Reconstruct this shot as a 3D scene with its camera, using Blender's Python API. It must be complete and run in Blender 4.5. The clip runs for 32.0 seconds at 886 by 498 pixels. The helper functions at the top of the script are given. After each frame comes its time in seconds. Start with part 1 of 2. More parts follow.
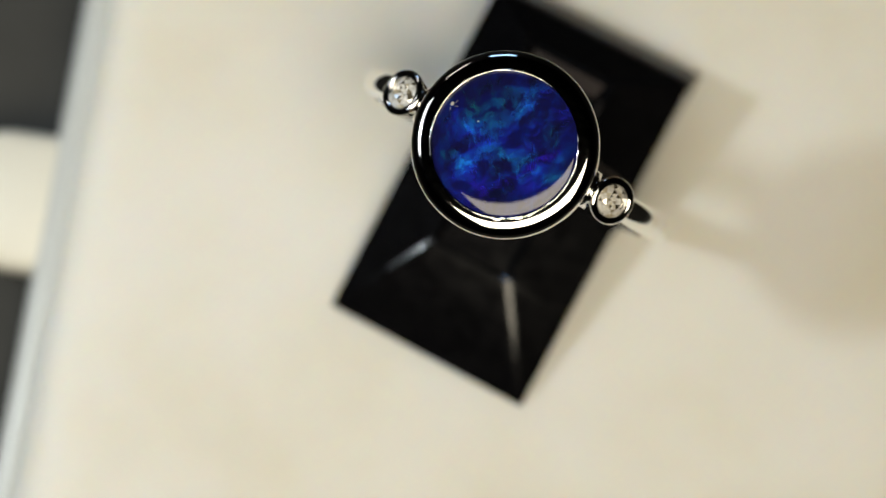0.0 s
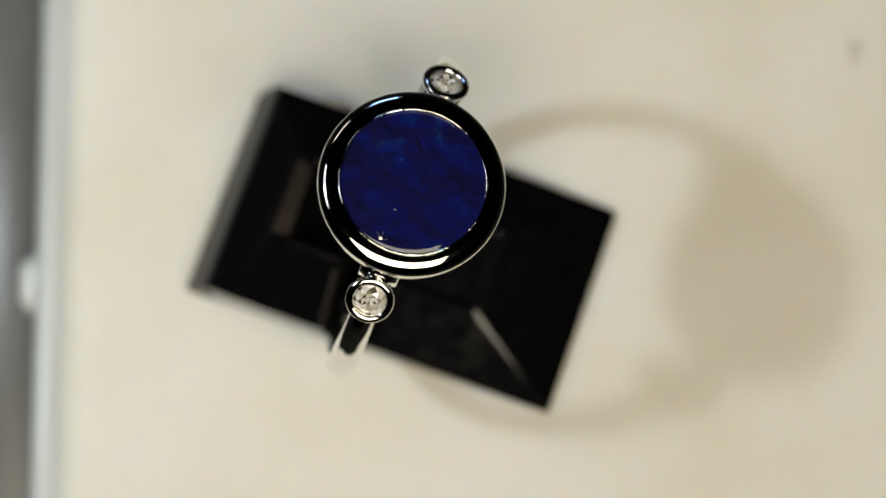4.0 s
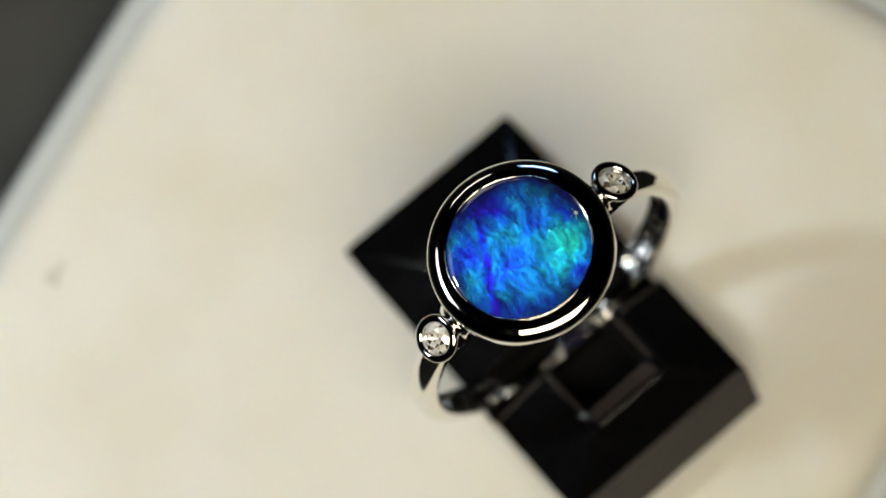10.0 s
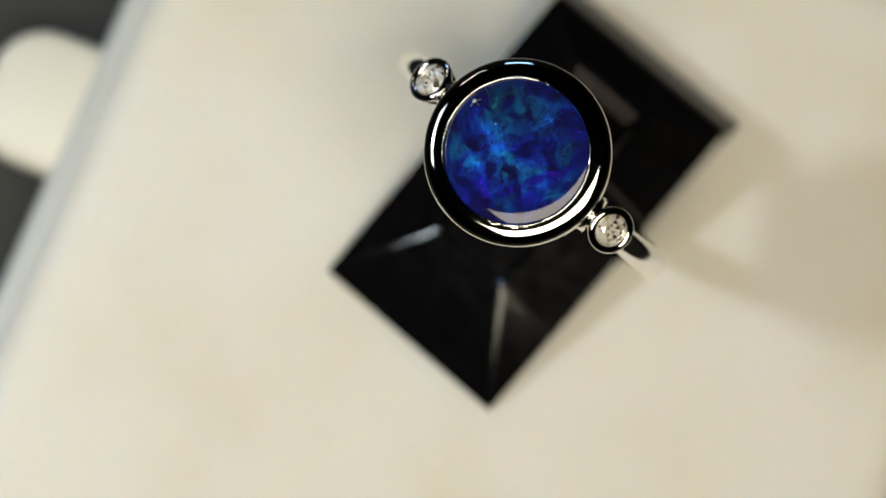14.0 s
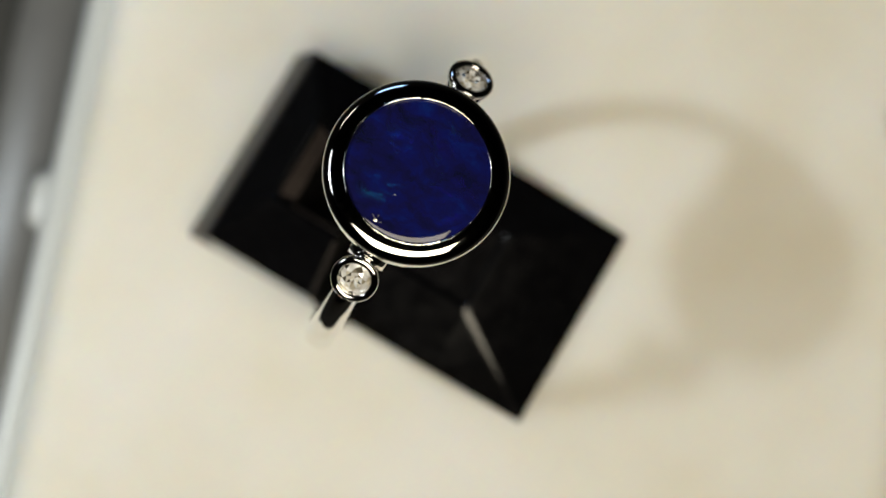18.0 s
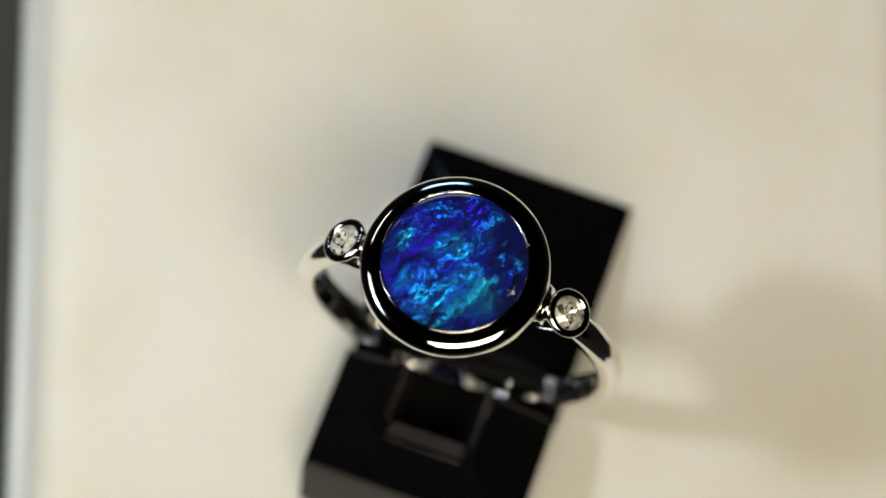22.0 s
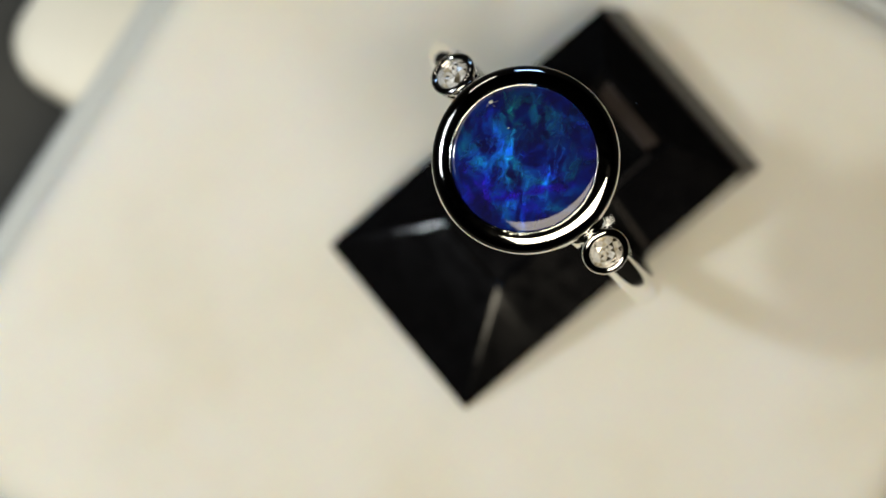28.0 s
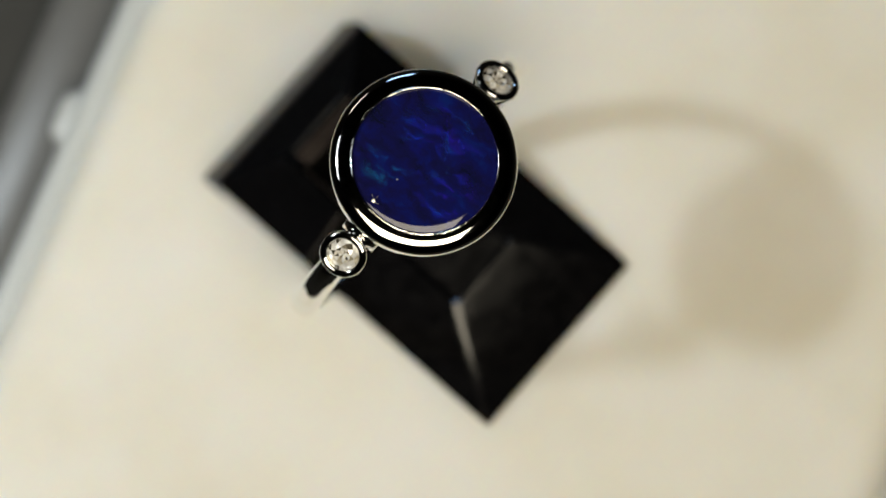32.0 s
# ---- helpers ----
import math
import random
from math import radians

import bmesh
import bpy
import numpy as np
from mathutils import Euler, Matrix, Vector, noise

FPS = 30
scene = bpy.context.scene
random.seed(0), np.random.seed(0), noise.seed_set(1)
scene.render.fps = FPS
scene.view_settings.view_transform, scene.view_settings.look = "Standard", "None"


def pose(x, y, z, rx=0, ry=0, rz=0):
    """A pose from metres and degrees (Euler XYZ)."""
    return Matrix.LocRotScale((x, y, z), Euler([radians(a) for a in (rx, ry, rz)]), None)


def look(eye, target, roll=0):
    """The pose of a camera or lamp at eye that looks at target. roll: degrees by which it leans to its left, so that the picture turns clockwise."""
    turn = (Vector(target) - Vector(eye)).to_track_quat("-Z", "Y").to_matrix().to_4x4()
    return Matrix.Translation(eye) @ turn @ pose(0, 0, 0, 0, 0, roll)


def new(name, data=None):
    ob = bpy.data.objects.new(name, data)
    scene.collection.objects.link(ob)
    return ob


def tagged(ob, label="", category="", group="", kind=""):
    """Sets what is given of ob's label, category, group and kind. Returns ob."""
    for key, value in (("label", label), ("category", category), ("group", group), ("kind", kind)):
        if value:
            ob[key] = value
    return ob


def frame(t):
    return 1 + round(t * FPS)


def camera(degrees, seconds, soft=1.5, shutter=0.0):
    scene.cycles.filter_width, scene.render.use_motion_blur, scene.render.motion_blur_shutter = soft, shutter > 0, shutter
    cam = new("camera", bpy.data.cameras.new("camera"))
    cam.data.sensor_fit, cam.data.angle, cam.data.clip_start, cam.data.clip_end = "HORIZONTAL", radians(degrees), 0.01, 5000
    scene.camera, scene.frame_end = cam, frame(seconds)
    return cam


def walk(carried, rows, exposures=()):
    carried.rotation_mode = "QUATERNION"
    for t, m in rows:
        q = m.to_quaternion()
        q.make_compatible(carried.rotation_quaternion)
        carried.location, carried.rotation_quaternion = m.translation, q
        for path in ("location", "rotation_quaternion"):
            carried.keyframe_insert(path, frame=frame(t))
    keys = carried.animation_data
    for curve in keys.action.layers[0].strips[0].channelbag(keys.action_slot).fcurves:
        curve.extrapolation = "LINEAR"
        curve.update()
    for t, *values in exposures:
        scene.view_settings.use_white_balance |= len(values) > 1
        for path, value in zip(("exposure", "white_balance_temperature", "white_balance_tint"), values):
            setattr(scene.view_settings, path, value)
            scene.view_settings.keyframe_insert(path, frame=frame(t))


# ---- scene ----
MM = 0.001
# Turn of the table at each whole second, in degrees.
TURN = (3.58, 28.22, 52.98, 77.91, 102.94, 128.05, 153.19, 178.31, 203.31, 228.12, 252.77,
        277.40, 301.95, 326.41, 350.94, 376.05, 401.44, 426.90, 452.16, 477.16, 502.12,
        527.28, 552.51, 577.64, 602.58, 627.34, 652.04, 676.76, 701.55, 726.36, 751.20, 776.05, 800.90)

# ---- camera: fixed macro camera above the turntable ----
EYE = Vector((-2.512, -31.797, 169.21)) * MM
BACK = Vector((0.0, -0.19591, 0.98062))
cam = camera(19.766, 32.0, soft=1.7)
cam.data.dof.use_dof = True
cam.data.dof.focus_distance = 0.1515
cam.data.dof.aperture_fstop = cam.data.lens / 6.8
still = look(EYE, EYE - BACK * 0.15, -13.5)
walk(cam, [(0.0, still), (32.0, still)], exposures=[(0.0, 0.06), (3.0, 0.02), (5.5, -0.08), (7.5, -0.06), (9.5, 0.0), (12.0, 0.02), (32.0, 0.02)])

# ---- light ----
world = bpy.data.worlds.new("dim_room")
scene.world = world
world.use_nodes = True
world.node_tree.nodes["Background"].inputs["Color"].default_value = (0.9, 0.95, 1.0, 1)
world.node_tree.nodes["Background"].inputs["Strength"].default_value = 0.012

AIM = Vector((3, 3, 18)) * MM


def lamp(name, azimuth, elevation, distance, wide, high, watts, colour, shape="RECTANGLE", roll=0):
    data = bpy.data.lights.new(name, "AREA")
    data.shape, data.size, data.size_y = shape, wide * MM, high * MM
    data.energy, data.color = watts, colour
    a, e = radians(azimuth), radians(elevation)
    eye = AIM + distance * MM * Vector((math.cos(a) * math.cos(e), math.sin(a) * math.cos(e), math.sin(e)))
    ob = new(name, data)
    ob.matrix_world = look(eye, AIM, roll)
    return ob


lamp("softbox_lamp", 270, 61.5, 600, 480, 255, 2.78, (1.0, 0.895, 0.69), roll=-6)
lamp("desk_lamp", 162.5, 42.3, 150, 14, 8, 0.082, (0.86, 0.95, 1.0))
lamp("lamp_reflector", 159, 42.3, 156, 70, 30, 0.016, (0.92, 0.96, 1.0))
lamp("window_lamp", 82, 25, 500, 130, 80, 0.13, (0.36, 0.60, 1.0))
lamp("strip_lamp", 114, 33, 420, 110, 20, 0.028, (1.0, 0.92, 0.76))


# ---- materials ----
def material(name):
    m = bpy.data.materials.new(name)
    m.use_nodes = True
    return m, m.node_tree.nodes, m.node_tree.links, m.node_tree.nodes["Principled BSDF"]


def coords(nodes, links, scale=(1, 1, 1)):
    """Object space in millimetres."""
    tc = nodes.new("ShaderNodeTexCoord")
    mp = nodes.new("ShaderNodeMapping")
    mp.inputs["Scale"].default_value = [s / MM for s in scale]
    links.new(tc.outputs["Object"], mp.inputs["Vector"])
    return mp.outputs["Vector"]


def noise_tex(nodes, links, vec, scale, detail=4, rough=0.55, distort=0.0):
    n = nodes.new("ShaderNodeTexNoise")
    n.inputs["Scale"].default_value, n.inputs["Detail"].default_value = scale, detail
    n.inputs["Roughness"].default_value, n.inputs["Distortion"].default_value = rough, distort
    links.new(vec, n.inputs["Vector"])
    return n


def ramp(nodes, links, fac, stops):
    r = nodes.new("ShaderNodeValToRGB")
    el = r.color_ramp.elements
    while len(el) < len(stops):
        el.new(0.5)
    for e, (pos, col) in zip(el, stops):
        e.position, e.color = pos, (*col, 1)
    links.new(fac, r.inputs["Fac"])
    return r.outputs["Color"]


def span(nodes, links, fac, a, b, lo, hi):
    r = nodes.new("ShaderNodeMapRange")
    for key, v in (("From Min", a), ("From Max", b), ("To Min", lo), ("To Max", hi)):
        r.inputs[key].default_value = v
    links.new(fac, r.inputs["Value"])
    return r.outputs["Result"]


def bump(nodes, links, height, strength, distance):
    b = nodes.new("ShaderNodeBump")
    b.inputs["Strength"].default_value, b.inputs["Distance"].default_value = strength, distance * MM
    links.new(height, b.inputs["Height"])
    return b.outputs["Normal"]


def plain(name, colour, rough, metal=0.0, coat=0.0, vary=0.15, grain=1.0, relief=0.0, rough_vary=0.05):
    """Two scales of mottling over one colour, with fine relief."""
    m, nodes, links, b = material(name)
    vec = coords(nodes, links)
    big = noise_tex(nodes, links, vec, 0.12 * grain, 3)
    fine = noise_tex(nodes, links, vec, 3.0 * grain, 5)
    mix = nodes.new("ShaderNodeMath")
    mix.operation = "ADD"
    links.new(big.outputs["Fac"], mix.inputs[0])
    links.new(fine.outputs["Fac"], mix.inputs[1])
    dark = tuple(c * (1 - vary) for c in colour)
    lite = tuple(min(1, c * (1 + vary)) for c in colour)
    links.new(ramp(nodes, links, span(nodes, links, mix.outputs[0], 0.6, 1.4, 0, 1), ((0, dark), (1, lite))), b.inputs["Base Color"])
    links.new(span(nodes, links, fine.outputs["Fac"], 0.3, 0.7, max(0, rough - rough_vary), rough + rough_vary), b.inputs["Roughness"])
    b.inputs["Metallic"].default_value, b.inputs["Coat Weight"].default_value = metal, coat
    if relief:
        links.new(bump(nodes, links, fine.outputs["Fac"], 0.5, relief), b.inputs["Normal"])
    return m


def white_material():
    """Off-white plastic, faintly clouded warm and cool, with fine grain."""
    m, nodes, links, b = material("white_plastic")
    vec = coords(nodes, links)
    cloud = noise_tex(nodes, links, vec, 0.07, 3, 0.5)
    fine = noise_tex(nodes, links, vec, 2.5, 5)
    links.new(ramp(nodes, links, cloud.outputs["Fac"], (
        (0.30, (0.77, 0.735, 0.625)), (0.50, (0.81, 0.79, 0.715)), (0.70, (0.83, 0.815, 0.77)))), b.inputs["Base Color"])
    links.new(span(nodes, links, fine.outputs["Fac"], 0.3, 0.7, 0.5, 0.62), b.inputs["Roughness"])
    links.new(bump(nodes, links, fine.outputs["Fac"], 0.5, 0.006), b.inputs["Normal"])
    b.inputs["Subsurface Weight"].default_value = 0.6
    b.inputs["Subsurface Radius"].default_value = (1.0, 0.82, 0.60)
    b.inputs["Subsurface Scale"].default_value = 3.6 * MM
    return m


WHITE = white_material()
RIM = plain("grey_translucent_plastic", (0.56, 0.585, 0.575), 0.3, vary=0.06)
TAB = plain("cream_plastic", (0.80, 0.78, 0.68), 0.5, vary=0.04)
SMUDGE = plain("grey_smudge", (0.66, 0.63, 0.57), 0.7, vary=0.1, grain=3)
GOLD = plain("polished_white_gold", (0.86, 0.85, 0.83), 0.045, metal=1.0, vary=0.03, rough_vary=0.025, relief=0.0004)
BLACK = plain("black_acrylic", (0.003, 0.003, 0.0035), 0.17, vary=0.4, grain=0.35, relief=0.004, rough_vary=0.05)
SAWN = plain("sawn_black_acrylic", (0.013, 0.0100, 0.0095), 0.5, vary=0.65, grain=5, relief=0.05)
MATT_BLACK = plain("matt_black", (0.0035, 0.0032, 0.003), 1.0, vary=0.4, grain=4, relief=0.03)
MATT_BLACK.node_tree.nodes["Principled BSDF"].inputs["Specular IOR Level"].default_value = 0.1
SCRATCH = plain("pale_scratch", (0.20, 0.19, 0.21), 0.5, vary=0.5, grain=4)
FLAP = plain("smoky_plastic", (0.13, 0.13, 0.125), 0.35, vary=0.25, grain=0.5)
EDGE_LIGHT = plain("lit_acrylic_edge", (0.019, 0.014, 0.011), 0.45, vary=0.8, grain=2, relief=0.02)
SILL = plain("scuffed_acrylic", (0.042, 0.032, 0.028), 0.45, vary=0.6, grain=2, relief=0.03)
RUBBER = plain("dark_grey_rubber", (0.055, 0.055, 0.052), 0.6, vary=0.25, relief=0.02)
TABLE = plain("dark_table_laminate", (0.008, 0.008, 0.008), 0.6, vary=0.25, relief=0.01)
for matt in (RUBBER, TABLE):
    matt.node_tree.nodes["Principled BSDF"].inputs["Specular IOR Level"].default_value = 0.08
WALL = plain("dark_unseen_room", (0.035, 0.035, 0.038), 0.8, vary=0.1, grain=0.05)


def diamond_material():
    """Diamond, opaque here: its sparkle is painted as a random tone on each facet."""
    m, nodes, links, b = material("painted_sparkle_diamond")
    vec = coords(nodes, links)
    facet = nodes.new("ShaderNodeNewGeometry").outputs["Random Per Island"]
    mottle = noise_tex(nodes, links, vec, 2.2, 3)
    links.new(ramp(nodes, links, facet, ((0.10, (0.10, 0.085, 0.06)), (0.24, (0.62, 0.55, 0.40)), (0.42, (0.90, 0.84, 0.68)), (0.60, (0.98, 0.97, 0.94)))), b.inputs["Base Color"])
    links.new(span(nodes, links, mottle.outputs["Fac"], 0.35, 0.65, 0.05, 0.45), b.inputs["Metallic"])
    b.inputs["Roughness"].default_value = 0.1
    b.inputs["Coat Weight"].default_value = 1.0
    b.inputs["Coat IOR"].default_value = 2.2
    b.inputs["Coat Roughness"].default_value = 0.0
    return m


# The opal's sheets of colour, each set of planes leaned halfway between softbox and
# camera at one turn of the table: the way and steepness of their lean, strength, softness,
# lie and length of the grain, its fineness and cut-off, drift towards green, and where they
# lie (x, y, radius), placed to fit the camera's view.
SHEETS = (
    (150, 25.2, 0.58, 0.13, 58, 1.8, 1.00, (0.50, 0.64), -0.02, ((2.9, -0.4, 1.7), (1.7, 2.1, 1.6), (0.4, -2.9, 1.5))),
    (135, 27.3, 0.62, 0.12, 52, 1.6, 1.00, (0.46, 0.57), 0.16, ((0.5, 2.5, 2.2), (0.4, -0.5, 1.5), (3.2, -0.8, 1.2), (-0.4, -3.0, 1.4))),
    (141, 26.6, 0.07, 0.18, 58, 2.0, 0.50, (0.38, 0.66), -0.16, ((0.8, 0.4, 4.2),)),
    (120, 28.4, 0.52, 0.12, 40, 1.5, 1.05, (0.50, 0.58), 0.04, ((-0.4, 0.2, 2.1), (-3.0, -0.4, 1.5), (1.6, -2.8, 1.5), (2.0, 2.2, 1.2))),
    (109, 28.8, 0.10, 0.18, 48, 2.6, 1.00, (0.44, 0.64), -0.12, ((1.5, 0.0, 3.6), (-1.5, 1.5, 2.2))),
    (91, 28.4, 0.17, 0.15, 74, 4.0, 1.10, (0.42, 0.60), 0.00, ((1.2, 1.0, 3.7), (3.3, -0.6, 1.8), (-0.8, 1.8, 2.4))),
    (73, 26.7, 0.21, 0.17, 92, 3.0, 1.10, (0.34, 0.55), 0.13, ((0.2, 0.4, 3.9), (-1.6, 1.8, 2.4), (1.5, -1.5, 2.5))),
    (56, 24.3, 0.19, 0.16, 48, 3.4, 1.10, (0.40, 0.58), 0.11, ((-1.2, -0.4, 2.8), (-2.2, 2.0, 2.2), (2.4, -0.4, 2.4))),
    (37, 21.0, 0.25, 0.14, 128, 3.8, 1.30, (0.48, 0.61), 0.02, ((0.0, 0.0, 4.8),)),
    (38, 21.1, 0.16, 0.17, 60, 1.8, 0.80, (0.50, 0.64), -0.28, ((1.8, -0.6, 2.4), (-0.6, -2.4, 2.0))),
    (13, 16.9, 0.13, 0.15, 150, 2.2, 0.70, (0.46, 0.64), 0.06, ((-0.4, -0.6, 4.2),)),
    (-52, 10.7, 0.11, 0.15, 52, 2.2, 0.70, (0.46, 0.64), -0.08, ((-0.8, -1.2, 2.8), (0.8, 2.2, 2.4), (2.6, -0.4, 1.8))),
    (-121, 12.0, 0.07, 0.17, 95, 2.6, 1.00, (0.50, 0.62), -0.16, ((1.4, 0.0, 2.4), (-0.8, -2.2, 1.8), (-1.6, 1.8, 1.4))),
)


def opal_material():
    """Dark blue body with sheets of colour, leans fitted to camera and softbox, under a clear polished skin."""
    m, nodes, links, body = material("black_opal")

    def feed(socket, value):
        if isinstance(value, bpy.types.NodeSocket):
            links.new(value, socket)
        else:
            socket.default_value = value

    def calc(op, a, b=0.0, c=0.0):
        n = nodes.new("ShaderNodeMath")
        n.operation = op
        for socket, value in zip(n.inputs, (a, b, c)):
            feed(socket, value)
        return n.outputs[0]

    def vec_calc(op, a, b=(0, 0, 0), c=(0, 0, 0)):
        n = nodes.new("ShaderNodeVectorMath")
        n.operation = op
        for socket, value in zip(n.inputs, (a, b, c)):
            feed(socket, value)
        return n.outputs["Value"] if op in ("DISTANCE", "DOT_PRODUCT") else n.outputs["Vector"]

    def placed(vec, angle, scale, shift):
        n = nodes.new("ShaderNodeMapping")
        n.vector_type = "TEXTURE"
        n.inputs["Rotation"].default_value = (0, 0, radians(angle))
        n.inputs["Scale"].default_value = scale
        n.inputs["Location"].default_value = shift
        links.new(vec, n.inputs["Vector"])
        return n.outputs[0]

    def near_to(vec, spots, inner=0.35):
        total = None
        for x, y, r in spots:
            d = vec_calc("DISTANCE", vec, (x, y, 0))
            s = span(nodes, links, d, r * inner, r * 1.15, 1.0, 0.0)
            total = s if total is None else calc("MAXIMUM", total, s)
        return total

    flat = vec_calc("MULTIPLY", coords(nodes, links), (1, 1, 0))
    swirl = noise_tex(nodes, links, flat, 0.38, 5, 0.6)
    warped = vec_calc("MULTIPLY_ADD", vec_calc("SUBTRACT", swirl.outputs["Color"], (0.5, 0.5, 0.5)), (2.2, 2.2, 0), flat)
    curl = noise_tex(nodes, links, flat, 1.7, 4, 0.6)
    fibre = vec_calc("MULTIPLY_ADD", vec_calc("SUBTRACT", curl.outputs["Color"], (0.5, 0.5, 0.5)), (0.5, 0.5, 0), warped)

    straight = vec_calc("MULTIPLY_ADD", vec_calc("SUBTRACT", curl.outputs["Color"], (0.5, 0.5, 0.5)), (0.22, 0.22, 0), vec_calc(
        "MULTIPLY_ADD", vec_calc("SUBTRACT", swirl.outputs["Color"], (0.5, 0.5, 0.5)), (0.9, 0.9, 0), flat))

    # hue over the stone: violet along one seam and two edges, green by one side
    tone = noise_tex(nodes, links, warped, 0.42, 7, 0.62)
    seam = calc("ABSOLUTE", calc("ADD", vec_calc("DOT_PRODUCT", straight, (0.868, -0.496, 0)), -2.05))
    vein = calc("MULTIPLY", span(nodes, links, seam, 0.06, 0.34, 1.0, 0.0), span(nodes, links, tone.outputs["Fac"], 0.40, 0.56, 1.0, 0.5))
    violet = calc("MAXIMUM", vein, calc("MULTIPLY", near_to(fibre, ((2.9, -1.6, 1.1), (-0.3, -3.3, 1.5), (-3.2, 0.5, 0.7), (-1.7, 3.4, 0.6))), 0.60))
    green = near_to(warped, ((-1.5, 2.2, 2.0), (-2.6, 1.4, 1.4), (-3.4, -1.6, 1.1)))
    hue = calc("MULTIPLY_ADD", green, 0.21, calc("MULTIPLY_ADD", violet, -0.40, span(nodes, links, tone.outputs["Fac"], 0.30, 0.70, 0.06, 0.54)))

    fine = noise_tex(nodes, links, placed(fibre, 70, (1.7, 0.8, 1), (0, 0, 0)), 3.2, 6, 0.68, 0.4)
    grit = span(nodes, links, fine.outputs["Fac"], 0.36, 0.62, 0.45, 1.15)

    wisp = noise_tex(nodes, links, placed(fibre, 96, (1.7, 0.9, 1), (3, 1, 0)), 0.55, 9, 0.66, 0.2)
    links.new(ramp(nodes, links, wisp.outputs["Fac"], (
        (0.36, (0.005, 0.006, 0.026)), (0.47, (0.007, 0.007, 0.052)), (0.56, (0.006, 0.008, 0.085)), (0.66, (0.005, 0.016, 0.125)))), body.inputs["Base Color"])
    body.inputs["Roughness"].default_value = 0.5
    body.inputs["Specular IOR Level"].default_value = 0.0
    body.inputs["Coat Weight"].default_value = 1.0
    body.inputs["Coat Roughness"].default_value = 0.01
    body.inputs["Coat IOR"].default_value = 1.5

    total = body.outputs[0]
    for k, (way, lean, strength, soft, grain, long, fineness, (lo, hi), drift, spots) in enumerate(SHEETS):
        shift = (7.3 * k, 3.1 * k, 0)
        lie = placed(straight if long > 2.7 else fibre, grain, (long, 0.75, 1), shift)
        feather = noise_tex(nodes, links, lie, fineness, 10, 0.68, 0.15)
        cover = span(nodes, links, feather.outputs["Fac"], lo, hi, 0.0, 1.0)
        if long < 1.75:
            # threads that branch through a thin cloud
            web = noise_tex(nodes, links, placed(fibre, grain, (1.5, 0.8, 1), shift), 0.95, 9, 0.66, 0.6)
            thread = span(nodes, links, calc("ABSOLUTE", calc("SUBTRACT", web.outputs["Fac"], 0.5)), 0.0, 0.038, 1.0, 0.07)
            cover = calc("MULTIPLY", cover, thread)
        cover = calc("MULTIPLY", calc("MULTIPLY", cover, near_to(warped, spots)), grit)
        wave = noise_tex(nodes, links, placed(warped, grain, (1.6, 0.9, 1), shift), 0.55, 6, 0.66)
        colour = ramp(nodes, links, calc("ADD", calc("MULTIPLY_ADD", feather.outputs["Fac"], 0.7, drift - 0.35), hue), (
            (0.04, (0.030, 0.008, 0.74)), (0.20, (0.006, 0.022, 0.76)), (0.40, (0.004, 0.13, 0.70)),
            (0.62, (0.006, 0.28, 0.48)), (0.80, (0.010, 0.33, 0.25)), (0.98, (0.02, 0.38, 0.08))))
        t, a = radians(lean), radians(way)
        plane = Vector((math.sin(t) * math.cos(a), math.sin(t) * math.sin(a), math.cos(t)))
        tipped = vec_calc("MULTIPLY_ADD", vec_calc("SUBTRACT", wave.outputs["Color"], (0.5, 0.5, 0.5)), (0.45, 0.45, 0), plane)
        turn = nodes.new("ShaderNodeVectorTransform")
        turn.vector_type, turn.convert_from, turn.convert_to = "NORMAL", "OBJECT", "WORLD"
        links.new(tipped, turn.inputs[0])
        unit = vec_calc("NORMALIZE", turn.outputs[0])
        # gloss cut by view angle, so that only the softbox lights a sheet
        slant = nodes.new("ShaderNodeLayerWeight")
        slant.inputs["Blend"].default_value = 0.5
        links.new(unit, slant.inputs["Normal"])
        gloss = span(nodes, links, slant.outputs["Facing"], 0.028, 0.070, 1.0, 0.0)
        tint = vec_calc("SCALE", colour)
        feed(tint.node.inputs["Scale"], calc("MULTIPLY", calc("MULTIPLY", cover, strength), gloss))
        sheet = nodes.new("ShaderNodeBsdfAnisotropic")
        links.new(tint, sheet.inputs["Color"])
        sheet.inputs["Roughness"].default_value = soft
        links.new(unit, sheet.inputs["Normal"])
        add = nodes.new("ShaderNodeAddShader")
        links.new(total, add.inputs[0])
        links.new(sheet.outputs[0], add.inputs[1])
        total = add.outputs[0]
    links.new(total, nodes["Material Output"].inputs["Surface"])
    return m


DIAMOND = diamond_material()
OPAL = opal_material()


# ---- mesh helpers (millimetres) ----
def part(name, bm, mat, parent=None, label="", smooth=30):
    bmesh.ops.recalc_face_normals(bm, faces=bm.faces[:])
    for v in bm.verts:
        v.co *= MM
    for f in bm.faces:
        f.smooth = smooth > 0
    me = bpy.data.meshes.new(name)
    bm.to_mesh(me)
    bm.free()
    me.materials.append(mat)
    if smooth > 0:
        me.set_sharp_from_angle(angle=radians(smooth))
    ob = new(name, me)
    ob.parent = parent
    return tagged(ob, label)


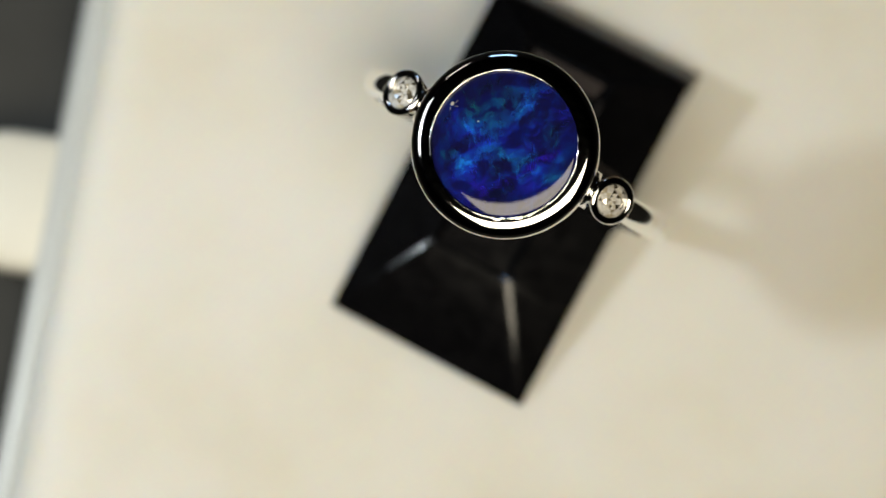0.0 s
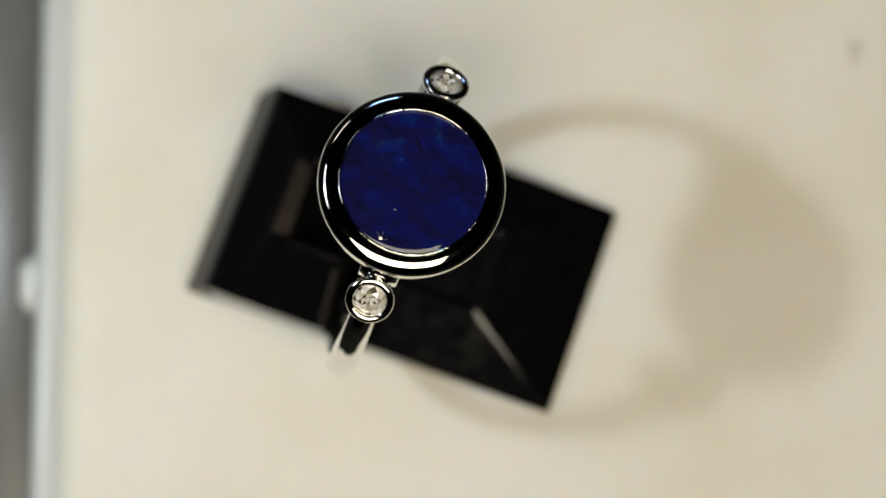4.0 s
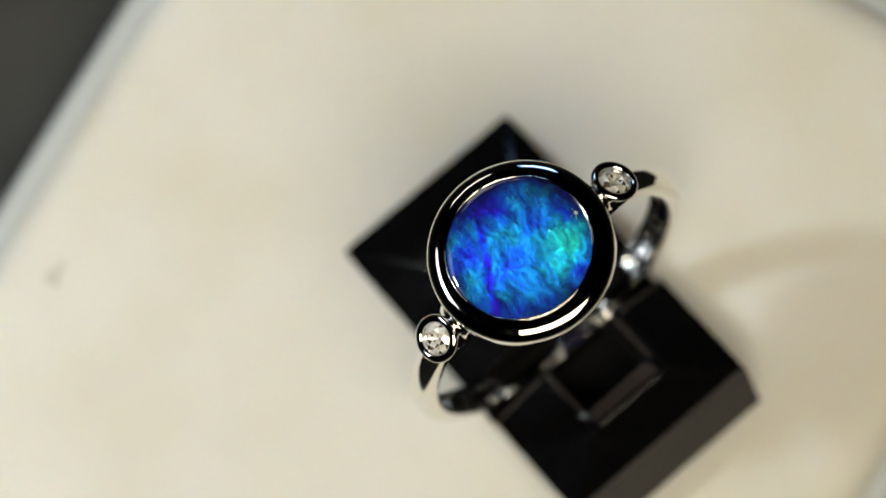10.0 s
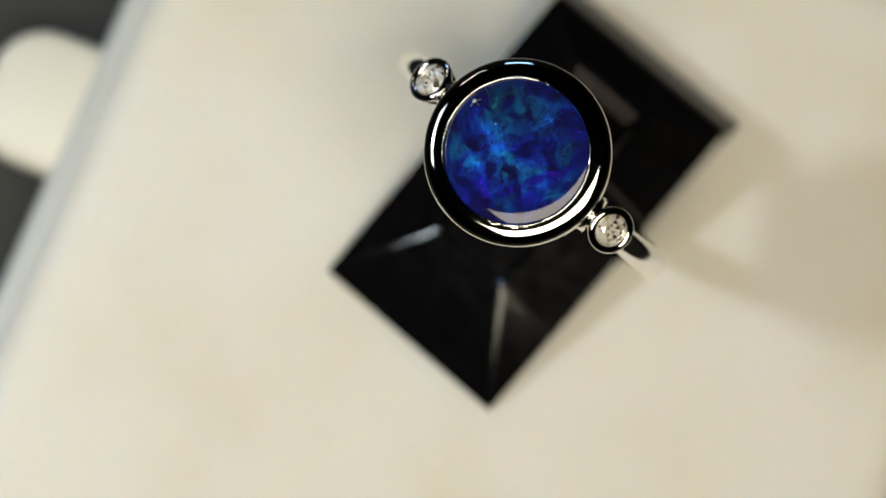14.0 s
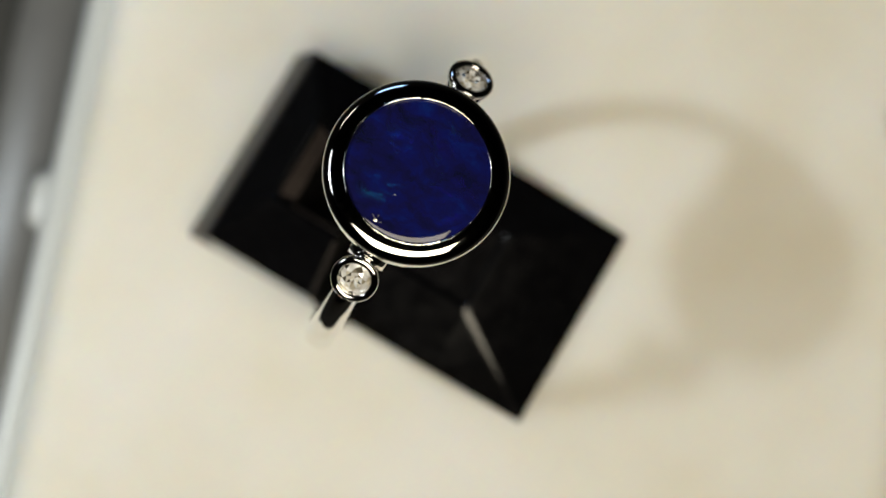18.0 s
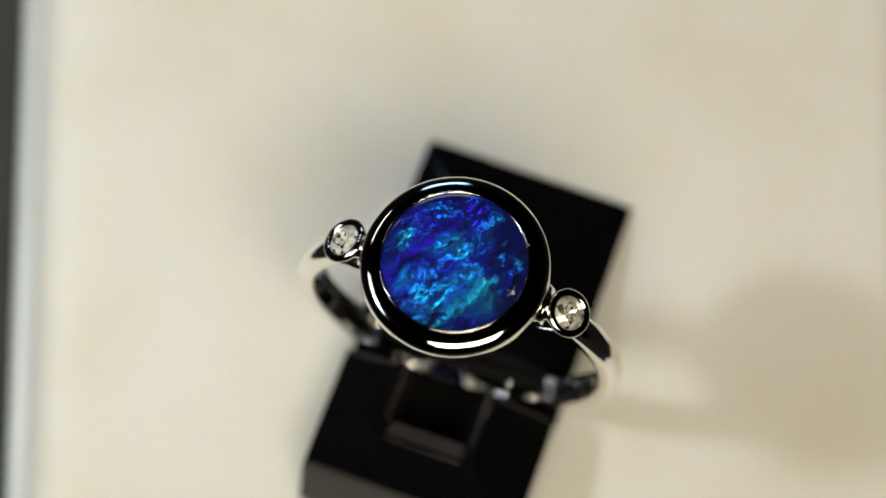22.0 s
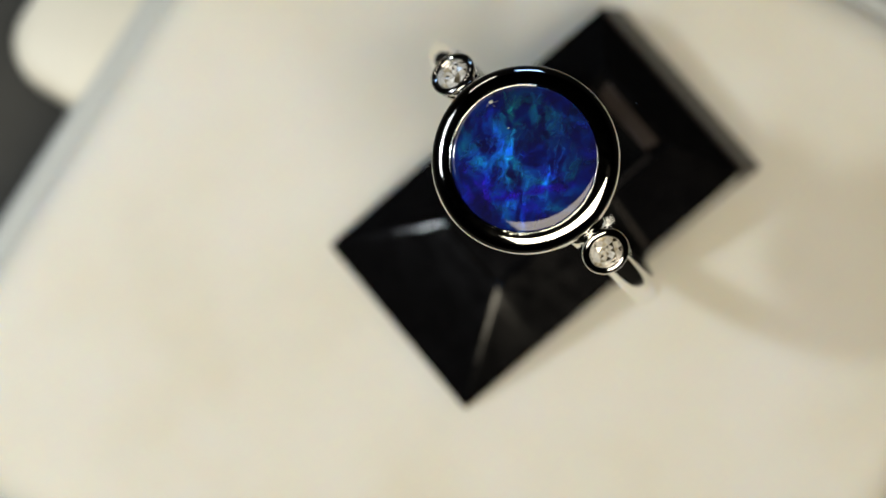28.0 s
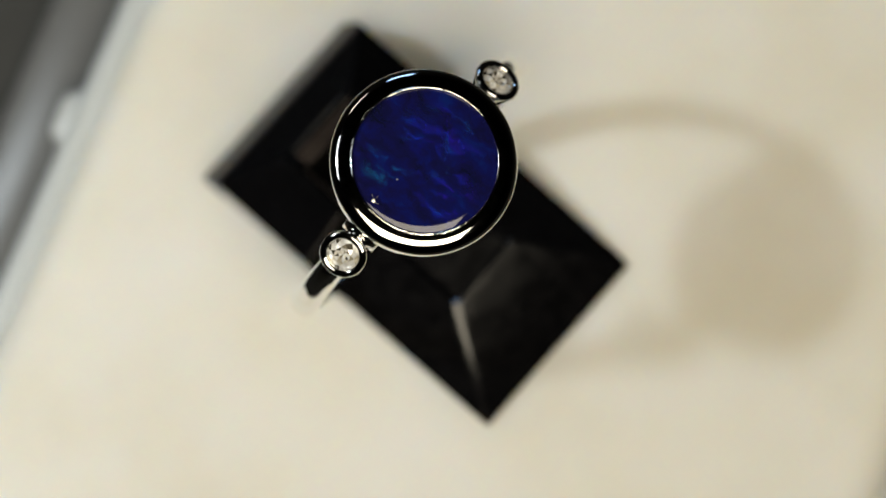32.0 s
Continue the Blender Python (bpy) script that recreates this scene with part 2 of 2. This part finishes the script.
def loft(loops, closed=True, cap=True):
    """A skin over loops of equal length; cap closes both ends."""
    bm = bmesh.new()
    rings = [[bm.verts.new(p) for p in loop] for loop in loops]
    n = len(rings[0])
    for a, b in zip(rings, rings[1:]):
        for i in range(n if closed else n - 1):
            j = (i + 1) % n
            bm.faces.new((a[i], a[j], b[j], b[i]))
    if cap:
        bm.faces.new(rings[0][::-1])
        bm.faces.new(rings[-1])
    return bm


def lathe(profile, steps=96, cap=False):
    """Turns (radius, height) pairs about z."""
    loops = []
    for r, z in profile:
        loops.append([(r * math.cos(2 * math.pi * i / steps), r * math.sin(2 * math.pi * i / steps), z) for i in range(steps)])
    return loft(loops, True, cap)


def rounded(w, h, r, z, n=8, cx=0.0, cy=0.0):
    """A rounded rectangle as a loop at height z."""
    pts = []
    for sx, sy, a0 in ((1, 1, 0), (-1, 1, 90), (-1, -1, 180), (1, -1, 270)):
        for i in range(n + 1):
            a = radians(a0 + 90 * i / n)
            pts.append((cx + sx * (w / 2 - r) + r * math.cos(a), cy + sy * (h / 2 - r) + r * math.sin(a), z))
    return pts


def move(bm, m):
    bmesh.ops.transform(bm, matrix=m, verts=bm.verts[:])
    return bm


# ---- the room: unseen, added dark so that the metal reflects black ----
def box_bm(x0, x1, y0, y1, z0, z1):
    bm = bmesh.new()
    bmesh.ops.create_cube(bm, size=1.0)
    return move(bm, Matrix.Translation(((x0 + x1) / 2, (y0 + y1) / 2, (z0 + z1) / 2)) @ Matrix.Diagonal((x1 - x0, y1 - y0, z1 - z0, 1)))


DECK = -9.0     # top of the turntable under the box
BENCH = -24.0   # top of the table
tagged(part("floor", box_bm(-1600, 1600, -1600, 1600, -780, -750), WALL, smooth=0), "unseen dark floor added for black reflections", "floor", kind="structure")
tagged(part("ceiling", box_bm(-1600, 1600, -1600, 1600, 1650, 1700), WALL, smooth=0), "unseen dark ceiling added for black reflections", "ceiling", kind="structure")
for n, b in (("wall_north", (-1600, 1600, 1600, 1650, -780, 1700)), ("wall_south", (-1600, 1600, -1650, -1600, -780, 1700)),
             ("wall_east", (1600, 1650, -1650, 1650, -780, 1700)), ("wall_west", (-1650, -1600, -1650, 1650, -780, 1700))):
    tagged(part(n, box_bm(*b), WALL, smooth=0), "unseen dark wall added for black reflections", "wall", kind="structure")


def table():
    top = box_bm(-600, 600, -450, 450, BENCH - 25, BENCH)
    bmesh.ops.bevel(top, geom=top.edges[:], offset=3, segments=3, affect="EDGES")
    root = tagged(new("table"), "dark laminate work table under the turntable", "table")
    root.location = (0, 0, -0.75)
    t = part("tabletop", move(top, Matrix.Translation((0, 0, 750))), TABLE, root)
    for x in (-540, 540):
        for y in (-390, 390):
            part("leg", box_bm(x - 20, x + 20, y - 20, y + 20, 0, 750 + BENCH - 25), TABLE, root)
    return root


table()


# ---- turning things ----
def turntable():
    root = tagged(new("turntable"), "dark grey round turntable with a rubber mat", "turntable")
    part("base", lathe([(0.01, BENCH), (40, BENCH), (42, BENCH + 2), (42, BENCH + 8), (40, BENCH + 9), (0.01, BENCH + 9)]), RUBBER, root)
    part("platter", lathe([(0.01, BENCH + 9), (47, BENCH + 9), (49, BENCH + 10), (49, DECK - 1), (48, DECK), (0.01, DECK)]), RUBBER, root)
    return root


def white_box():
    """Square white box with softly rounded edges, a clear grey rim and a closing tab."""
    root = tagged(new("white_box"), "white plastic square box lid with grey rim", "box")
    w, h = 63.7, 62.9
    turn = Matrix.Translation((0.60, -0.69, 0)) @ pose(0, 0, 0, 0, 0, -26)
    loops = [rounded(w - 3.6, h - 3.6, 4.4, DECK + 1.5), rounded(w - 3.4, h - 3.4, 4.5, -2.6)]
    for i in range(1, 13):
        a = radians(24 + 66 * i / 12)
        d = 3.8 * (1 - math.cos(a))
        loops.append(rounded(w - 2.8 - 2 * d, h - 2.8 - 2 * d, 4.8 - d, -2.5 + 2.5 * math.sin(a)))
    part("lid", move(loft(loops), turn), WHITE, root, smooth=50)
    rim = [rounded(w, h, 5.6, DECK), rounded(w + 0.6, h + 0.6, 6.0, DECK + 0.8), rounded(w + 0.6, h + 0.6, 6.0, -3.2),
           rounded(w + 0.3, h + 0.3, 5.9, -2.4), rounded(w - 0.4, h - 0.4, 5.6, -1.9), rounded(w - 1.4, h - 1.4, 5.2, -1.7),
           rounded(w - 2.2, h - 2.2, 4.8, -1.65), rounded(w - 3.1, h - 3.1, 4.4, -1.7)]
    part("rim", move(loft(rim), turn), RIM, root, "pale grey translucent plastic rim", smooth=60)
    # tab on the edge that faces 154 degrees
    tab = []
    for d, z in ((0.6, -5.6), (0, -5.0), (0, -3.1), (0.3, -2.4), (1.0, -2.0)):
        tab.append(rounded(13.0 - 2 * d, 9.8 - 2 * d, 3.8 - d, z, 8, -w / 2 - 0.6, 0.8))
    part("tab", move(loft(tab), turn), TAB, root, "rounded cream closing tab", smooth=50)
    # smoky flap below that edge
    flap = [rounded(50 - 2 * d, 7.0 - 2 * d, 2.2 - d, z, 8, -0.5, h / 2 + 2.4) for d, z in ((0.4, -7.6), (0, -7.2), (0, -6.4), (0.5, -6.0))]
    part("flap", move(loft(flap), turn), FLAP, root, "smoky grey plastic flap", smooth=50)
    # small pale catch on the next edge
    catch = []
    for d, z in ((0.3, -5.2), (0, -4.8), (0, -3.4), (0.25, -2.9), (0.7, -2.7)):
        catch.append(rounded(4.2 - 2 * d, 2.8 - 2 * d, 1.3 - d, z, 8, -0.9, h / 2 + 0.1))
    part("catch", move(loft(catch), turn), RIM, root, "small rounded pale catch", smooth=50)
    # small grey smudge on the lid
    loop = []
    for i in range(20):
        a = 2 * math.pi * i / 20
        r = 0.75 + 0.25 * math.sin(3 * a + 1) + 0.12 * math.sin(7 * a)
        loop.append((2.26 + 1.1 * r * math.cos(a + 0.5), -29.3 + 0.8 * r * math.sin(a), 0.004))
    bm = bmesh.new()
    bm.faces.new([bm.verts.new(p) for p in loop])
    part("smudge", bm, SMUDGE, root, "faint grey smudge", smooth=0)
    return root


# block: a low wedge with a hipped top, slotted across for the ring
U = Vector((0.7137, 0.7004, 0)).normalized()
V = Vector((U.y, -U.x, 0))
BLOCK = Matrix.Translation(Vector((-5.36, -4.24, 0.0)) * MM) @ Matrix((
    (V.x, U.x, 0, 0), (V.y, U.y, 0, 0), (0, 0, 1, 0), (0, 0, 0, 1)))
LONG, HALF, FOOT = 23.4, 7.25, -0.35
SLOT = (12.75, 15.35)


def ring_holder():
    root = tagged(new("ring_holder"), "glossy black acrylic wedge block with hipped top holding a ring", "ring holder")
    near, far, s0, s1 = 2.95, 3.25, 6.1, 20.5

    def edge(y):
        return 0.50 + 4.20 * y / LONG if y > 0 else 0.30

    def ridge(y):
        return 3.88 + 3.42 * (y - s0) / (s1 - s0)

    def section(y, inner, drop, floor_z=None):
        """Base, shoulder, brow, inner lip and floor, and back up the other side."""
        e, hi = edge(y), ridge(y)
        outer = near if y < SLOT[0] else far
        lip = hi - drop
        low = lip if floor_z is None else floor_z
        half = [(HALF, 0.02), (HALF, e), (outer, hi), (inner, lip), (inner - 0.12, low)]
        return [(-x, y, z) for x, z in half] + [(x, y, z) for x, z in half[::-1]]

    def end(y):
        e = edge(y)
        half = [(HALF, 0.02), (HALF, e), (HALF - 0.02, e), (HALF - 0.6, e), (HALF - 1.4, e)]
        return [(-x, y, z) for x, z in half] + [(x, y, z) for x, z in half[::-1]]

    def trench(y):
        half = [(HALF, 0.02), (HALF, 0.6), (near, 0.56), (2.4, 0.54), (2.2, 0.52)]
        return [(-x, y, z) for x, z in half] + [(x, y, z) for x, z in half[::-1]]

    # the end swells a little between its foot and its brow
    foot, brow = end(FOOT), section(s0, 2.4, 0)
    loops = [foot]
    for f in (0.2, 0.4, 0.6, 0.8, 0.92):
        loops.append([(a[0] + (b[0] - a[0]) * f, a[1] + (b[1] - a[1]) * f,
                       a[2] + (b[2] - a[2]) * f + (0.27 * 4 * f * (1 - f) if 2 <= i <= 7 else 0)) for i, (a, b) in enumerate(zip(foot, brow))])
    loops += [brow, section(s0 + 0.3, 2.4, 0.30), section(SLOT[0] - 0.1, 2.4, 0.65), trench(SLOT[0]), trench(SLOT[1]),
              section(SLOT[1] + 0.1, 2.45, 0.8, 1.6), section(19.0, 2.45, 0.8, 1.6), section(19.1, 2.45, 0.8), section(s1, 2.6, 0), end(LONG)]
    body = loft(loops)
    bmesh.ops.remove_doubles(body, verts=body.verts[:], dist=0.05)
    # soften the hips and the ridge edges
    soft, lip = [], []
    for e in body.edges:
        a, b = sorted((v.co.copy() for v in e.verts), key=lambda c: c.y)
        hip = b.y < s0 + 0.01 and b.y - a.y > 0.3 and all(abs(abs(c.x) - HALF + (HALF - near) * (c.y - FOOT) / (s0 - FOOT)) < 0.1 for c in (a, b))
        across = b.y - a.y < 0.01 and max(abs(a.x), abs(b.x)) < far + 0.1
        if hip:
            soft.append(e)
        if across and abs(a.y - s1) < 0.01:
            lip.append(e)
    bmesh.ops.bevel(body, geom=soft, offset=0.24, segments=4, affect="EDGES", profile=0.5, clamp_overlap=True)
    lip = [e for e in lip if e.is_valid]
    bmesh.ops.bevel(body, geom=lip, offset=0.1, segments=2, affect="EDGES", profile=0.5, clamp_overlap=True)
    block = part("body", body, BLACK, root, smooth=20)
    # matt black added in slot and pit to keep softbox glare out
    block.data.materials.append(MATT_BLACK)
    for f in block.data.polygons:
        c = f.center / MM
        depth = ridge(c.y) - c.z
        if SLOT[0] - 0.12 < c.y < SLOT[1] + 0.12 or SLOT[1] < c.y < 19.08 and abs(c.x) < 2.47 and depth > 0.9:
            f.material_index = 1
    # roughly cut sill at the far end of the pit
    sill = loft([[(-2.4, 19.20, ridge(19.20) - 0.69), (2.3, 19.26, ridge(19.26) - 0.64), (2.3, 19.2, 5.2), (-2.4, 19.2, 5.2)],
                 [(-2.7, 20.22, ridge(20.22) - 0.11), (2.6, 20.16, ridge(20.16) - 0.14), (2.6, 20.1, 5.2), (-2.7, 20.1, 5.2)]])
    part("sill", sill, SILL, root, "scuffed brownish grey sill", smooth=0)
    # brownish strips, edge light painted in colour, along the pit and behind the slot
    for side in (-1, 1):
        a, b = ((side * (2.85 - 0.16), 0.40 + 0.16), (side * (2.85 + 0.16), 0.40 - 0.16))
        lip = loft([[(x, y, ridge(y) - d + k) for x, d, k in ((a[0], a[1], 0.02), (b[0], b[1], 0.02), (b[0], b[1], -0.2), (a[0], a[1], -0.2))] for y in (SLOT[1] + 0.3, 17.2, 19.15)])
        part("lip", lip, EDGE_LIGHT, root, "brownish strip painted as light on an edge", smooth=0)
        rows = []
        for f in (0.06, 0.5, 0.94):
            x = side * (far + (HALF - far) * f)
            rows.append([(x, y, ridge(y) + (edge(y) - ridge(y)) * f + k) for y, k in ((SLOT[1] + 0.12, 0.02), (SLOT[1] + 0.36, 0.02), (SLOT[1] + 0.36, -0.2), (SLOT[1] + 0.12, -0.2))])
        part("lip", loft(rows), EDGE_LIGHT, root, "brownish strip painted as light on an edge", smooth=0)
    # sloping sawn end
    face = loft([[(-HALF - 0.01, LONG + 0.005, 4.62), (HALF + 0.01, LONG + 0.005, 4.62), (HALF + 0.01, LONG + 0.005, 0.02), (-HALF - 0.01, LONG + 0.005, 0.02)],
                 [(-HALF, LONG + 0.35, 4.45), (HALF, LONG + 0.35, 4.45), (HALF, LONG + 2.2, 0.02), (-HALF, LONG + 2.2, 0.02)]])
    part("end_face", face, SAWN, root, "matt sawn grey-black end face", smooth=0)
    return root


# ring: x across through the small stones, z up through the opal
E1 = Vector((0.708, -0.704, -0.0445)).normalized()
UP = Vector((-0.089, -0.151, 0.983))
UP = (UP - E1 * UP.dot(E1)).normalized()
E2 = UP.cross(E1)
HUB = Vector((3.63, 4.40, 11.36)) * MM
RING = Matrix.Translation(HUB) @ Matrix((
    (E1.x, E2.x, UP.x, 0), (E1.y, E2.y, UP.y, 0), (E1.z, E2.z, UP.z, 0), (0, 0, 0, 1)))


def brilliant():
    """A round brilliant: table, crown, girdle and pavilion facets."""
    bm = bmesh.new()

    def circle(r, z, n, start=0.0):
        return [bm.verts.new((r * math.cos(2 * math.pi * (i + start) / n), r * math.sin(2 * math.pi * (i + start) / n), z)) for i in range(n)]

    tab, mid = circle(0.58, 0.32, 8), circle(0.82, 0.19, 8, 0.5)
    g0, g1 = circle(1.04, 0.02, 16), circle(1.04, -0.02, 16)
    low, tip = circle(0.42, -0.52, 8, 0.5), bm.verts.new((0, 0, -0.86))
    heart, star = bm.verts.new((0, 0, -0.02)), circle(0.30, 0.14, 8, 0.5)
    for i in range(8):
        j = (i + 1) % 8
        bm.faces.new((tab[i], tab[j], star[i]))
        bm.faces.new((tab[j], star[j], star[i]))
        bm.faces.new((star[i], star[j], heart))
    for i in range(8):
        j, a, b, c = (i + 1) % 8, 2 * i, 2 * i + 1, (2 * i + 2) % 16
        bm.faces.new((tab[i], mid[i], tab[j]))
        bm.faces.new((tab[i], mid[i - 1], g0[a], mid[i]))
        bm.faces.new((mid[i], g0[a], g0[b]))
        bm.faces.new((mid[i], g0[b], g0[c]))
        bm.faces.new((g1[a], g1[b], low[i]))
        bm.faces.new((g1[b], g1[c], low[i]))
        bm.faces.new((g1[a], low[i], tip, low[i - 1]))
    for i in range(16):
        j = (i + 1) % 16
        bm.faces.new((g0[i], g0[j], g1[j], g1[i]))
    # loose facets, so that each one gets its own painted sparkle tone
    bmesh.ops.split_edges(bm, edges=bm.edges[:])
    return bm


def ring():
    root = tagged(new("ring"), "polished white gold ring with round black opal and two small diamonds", "ring")
    # shank: rounded outside, court-shaped inside, with a row of hollowed cells under each shoulder
    def hollow(a):
        d = (math.degrees(a) + 360) % 360
        d = d if 180 <= d <= 360 else 0
        s = 360 - d if d > 270 else d - 180
        if not 4 < s < 56:
            return 0.0
        q = (s - 4) % 26
        return max(0.0, min(1.0, q / 2.5, (22.5 - q) / 2.5))

    loops = []
    for k in range(480):
        a = 2 * math.pi * k / 480
        low = 0.5 - 0.5 * math.sin(a)
        wide, thick = 0.80 + 0.30 * low, 0.78 + 0.05 * low
        cell = hollow(a)
        loop = []
        for i in range(44):
            b = 2 * math.pi * i / 44
            c, d = math.cos(b), math.sin(b)
            dy = wide * math.copysign(abs(c) ** (0.85 if d > 0 else 0.68), c)
            dr = thick * math.copysign(abs(d) ** (0.9 if d > 0 else 0.68), d)
            if dr < 0:
                dr = max(dr, -0.55 * thick) - 0.10 * (1 - (dy / wide) ** 2) * min(1.0, -2.5 * d)
                dr += 0.34 * cell * max(0.0, min(1.0, (0.66 - abs(dy) / wide) / 0.14))
            r = 9.95 + dr
            loop.append((r * math.cos(a), dy, r * math.sin(a)))
        loops.append(loop)
    loops.append(loops[0])
    bm = loft(loops, True, False)
    bmesh.ops.remove_doubles(bm, verts=bm.verts[:], dist=1e-5)
    part("shank", bm, GOLD, root, smooth=50)
    # bezel: thin lip, upright wall, broad rolled shoulder, fine inner edge
    prof = [(4.5, 8.3), (4.85, 8.3), (5.05, 8.7), (5.58, 9.66), (5.665, 9.72), (5.69, 9.78)]
    r, z, top = 4.49, 10.83, []
    for i in range(33):
        top.append((r, z))
        k = (i + 0.5) / 32
        slope = 1 + 20 * k if k < 0.25 else 6 + 50 * (k - 0.25) if k < 0.65 else 26 + 94 * (k - 0.65)
        r += 1.13 / 32
        z -= 1.13 / 32 * math.tan(radians(slope))
    prof += top[::-1]
    # fine burnished bead that grips the stone
    for i in range(11):
        a = radians(20 + 160 * i / 10)
        prof.append((4.425 + 0.07 * math.cos(a), 10.815 + 0.06 * math.sin(a)))
    prof += [(4.35, 10.6), (4.35, 10.0)]
    skin = lathe(prof, 200)
    for v in skin.verts:
        r = math.hypot(v.co.x, v.co.y)
        if r < 4.5 and v.co.z > 10.7:
            v.co.z += random.uniform(-0.006, 0.006) * (3 if v.co.y < -1.5 and random.random() < 0.3 else 1)
    bezel = part("bezel", skin, GOLD, root, smooth=40)
    # opal, a low polished dome
    def swell(r):
        return 10.70 + 0.17 * (1 - (r / 4.37) ** 2.3) + 0.09 * (1 - (r / 4.37) ** 16)

    dome = [(4.37, 10.2), (4.37, 10.70)]
    for i in range(1, 49):
        r = 4.37 * (1 - (i / 48) ** 1.4)
        dome.append((max(r, 0.01), swell(r)))
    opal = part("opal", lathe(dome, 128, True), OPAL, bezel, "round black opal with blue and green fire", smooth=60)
    # a pale inclusion near the surface, and a nick by the edge
    for name, x, y, size, text in (("speck", -2.0, 0.5, 0.085, "tiny pale inclusion"), ("nick", -3.85, 0.7, 0.16, "small chipped nick")):
        bm = bmesh.new()
        n = 7
        r = math.hypot(x, y)
        z = swell(r)
        pts = []
        for i in range(n):
            a = 2 * math.pi * i / n
            k = size * random.uniform(0.5, 1.3)
            pts.append(bm.verts.new((x + k * math.cos(a) * 0.7, y + k * math.sin(a) * 1.2, z - 0.02)))
        tip = bm.verts.new((x + 0.3 * size, y, z + 0.03))
        for i in range(n):
            bm.faces.new((pts[i], pts[(i + 1) % n], tip))
        part(name, bm, DIAMOND, bezel, text, smooth=0)
    # fine scratches round the nick
    for x, y, angle, size in ((-3.70, 0.95, 62, 0.26), (-3.86, 0.42, 118, 0.20), (-3.58, 0.70, 12, 0.16)):
        bar = box_bm(-size / 2, size / 2, -0.014, 0.014, -0.05, 0.012)
        part("scratch", move(bar, Matrix.Translation((x, y, swell(math.hypot(x, y)))) @ pose(0, 0, 0, 0, 0, angle)), SCRATCH, bezel, "fine pale scratch", smooth=0)
    # black and gold bars added for the beaded reflections inside the shank
    for k in range(9):
        a = radians(-16 - 5.5 * k)
        m = Matrix.Translation((9.50 * math.cos(a), 0.1, 9.50 * math.sin(a))) @ pose(0, 0, 0, 0, -math.degrees(a), 0)
        bar = box_bm(-0.05, 0.03, -0.28, 0.28, -0.16, 0.16)
        bmesh.ops.bevel(bar, geom=bar.edges[:], offset=0.025, segments=1, affect="EDGES")
        part("glint_bar", move(bar, m), BLACK if k % 3 else GOLD, root, "small bar standing in for reflected glints")
    return root, bezel


def small_stones(root):
    prof = [(0.62, -3.0), (0.80, -2.4), (1.10, -1.2), (1.36, -0.35), (1.47, -0.05)]
    for i in range(9):
        a = radians(180 * i / 8)
        prof.append((1.22 + 0.26 * math.cos(a), 0.06 + 0.21 * math.sin(a)))
    prof += [(0.94, 0.0), (0.92, -0.25), (0.55, -0.85), (0.01, -1.0)]
    for side in (1, -1):
        m = Matrix.Translation((7.1 * side, 0, 8.2)) @ pose(0, 0, 0, 0, 33 * side, 0)
        setting = part("stone_setting", move(lathe(prof, 56), m), GOLD, root, smooth=40)
        part("diamond", move(brilliant(), m @ Matrix.Translation((0, 0, 0.02)) @ Matrix.Diagonal((0.91, 0.91, 0.91, 1))), DIAMOND, setting, "small clear round brilliant", smooth=0)
        # neck from the setting to the bezel
        loops = []
        for x, z, w, h in ((4.8, 9.10, 1.45, 0.60), (5.2, 8.82, 1.30, 0.55), (5.45, 8.68, 1.24, 0.52), (5.65, 8.52, 1.22, 0.50), (5.85, 8.10, 1.2, 0.45)):
            loops.append([(side * x + 0.3 * h * side * math.sin(2 * math.pi * i / 24), w * math.cos(2 * math.pi * i / 24), z + h * math.sin(2 * math.pi * i / 24)) for i in range(24)])
        part("neck", loft(loops), GOLD, root, smooth=50)


deck = turntable()
lid = white_box()
holder = ring_holder()
jewel, jewel_bezel = ring()
small_stones(jewel)


def motions():
    def turned(base):
        rows = []
        for k in range(65):
            t = k / 2
            a = TURN[k // 2] if k % 2 == 0 else (TURN[k // 2] + TURN[k // 2 + 1]) / 2
            rows.append((t, pose(0, 0, 0, 0, 0, a) @ base))
        return rows

    walk(deck, turned(Matrix()))
    walk(lid, turned(Matrix()))
    walk(holder, turned(BLOCK))
    walk(jewel, turned(RING))


motions()
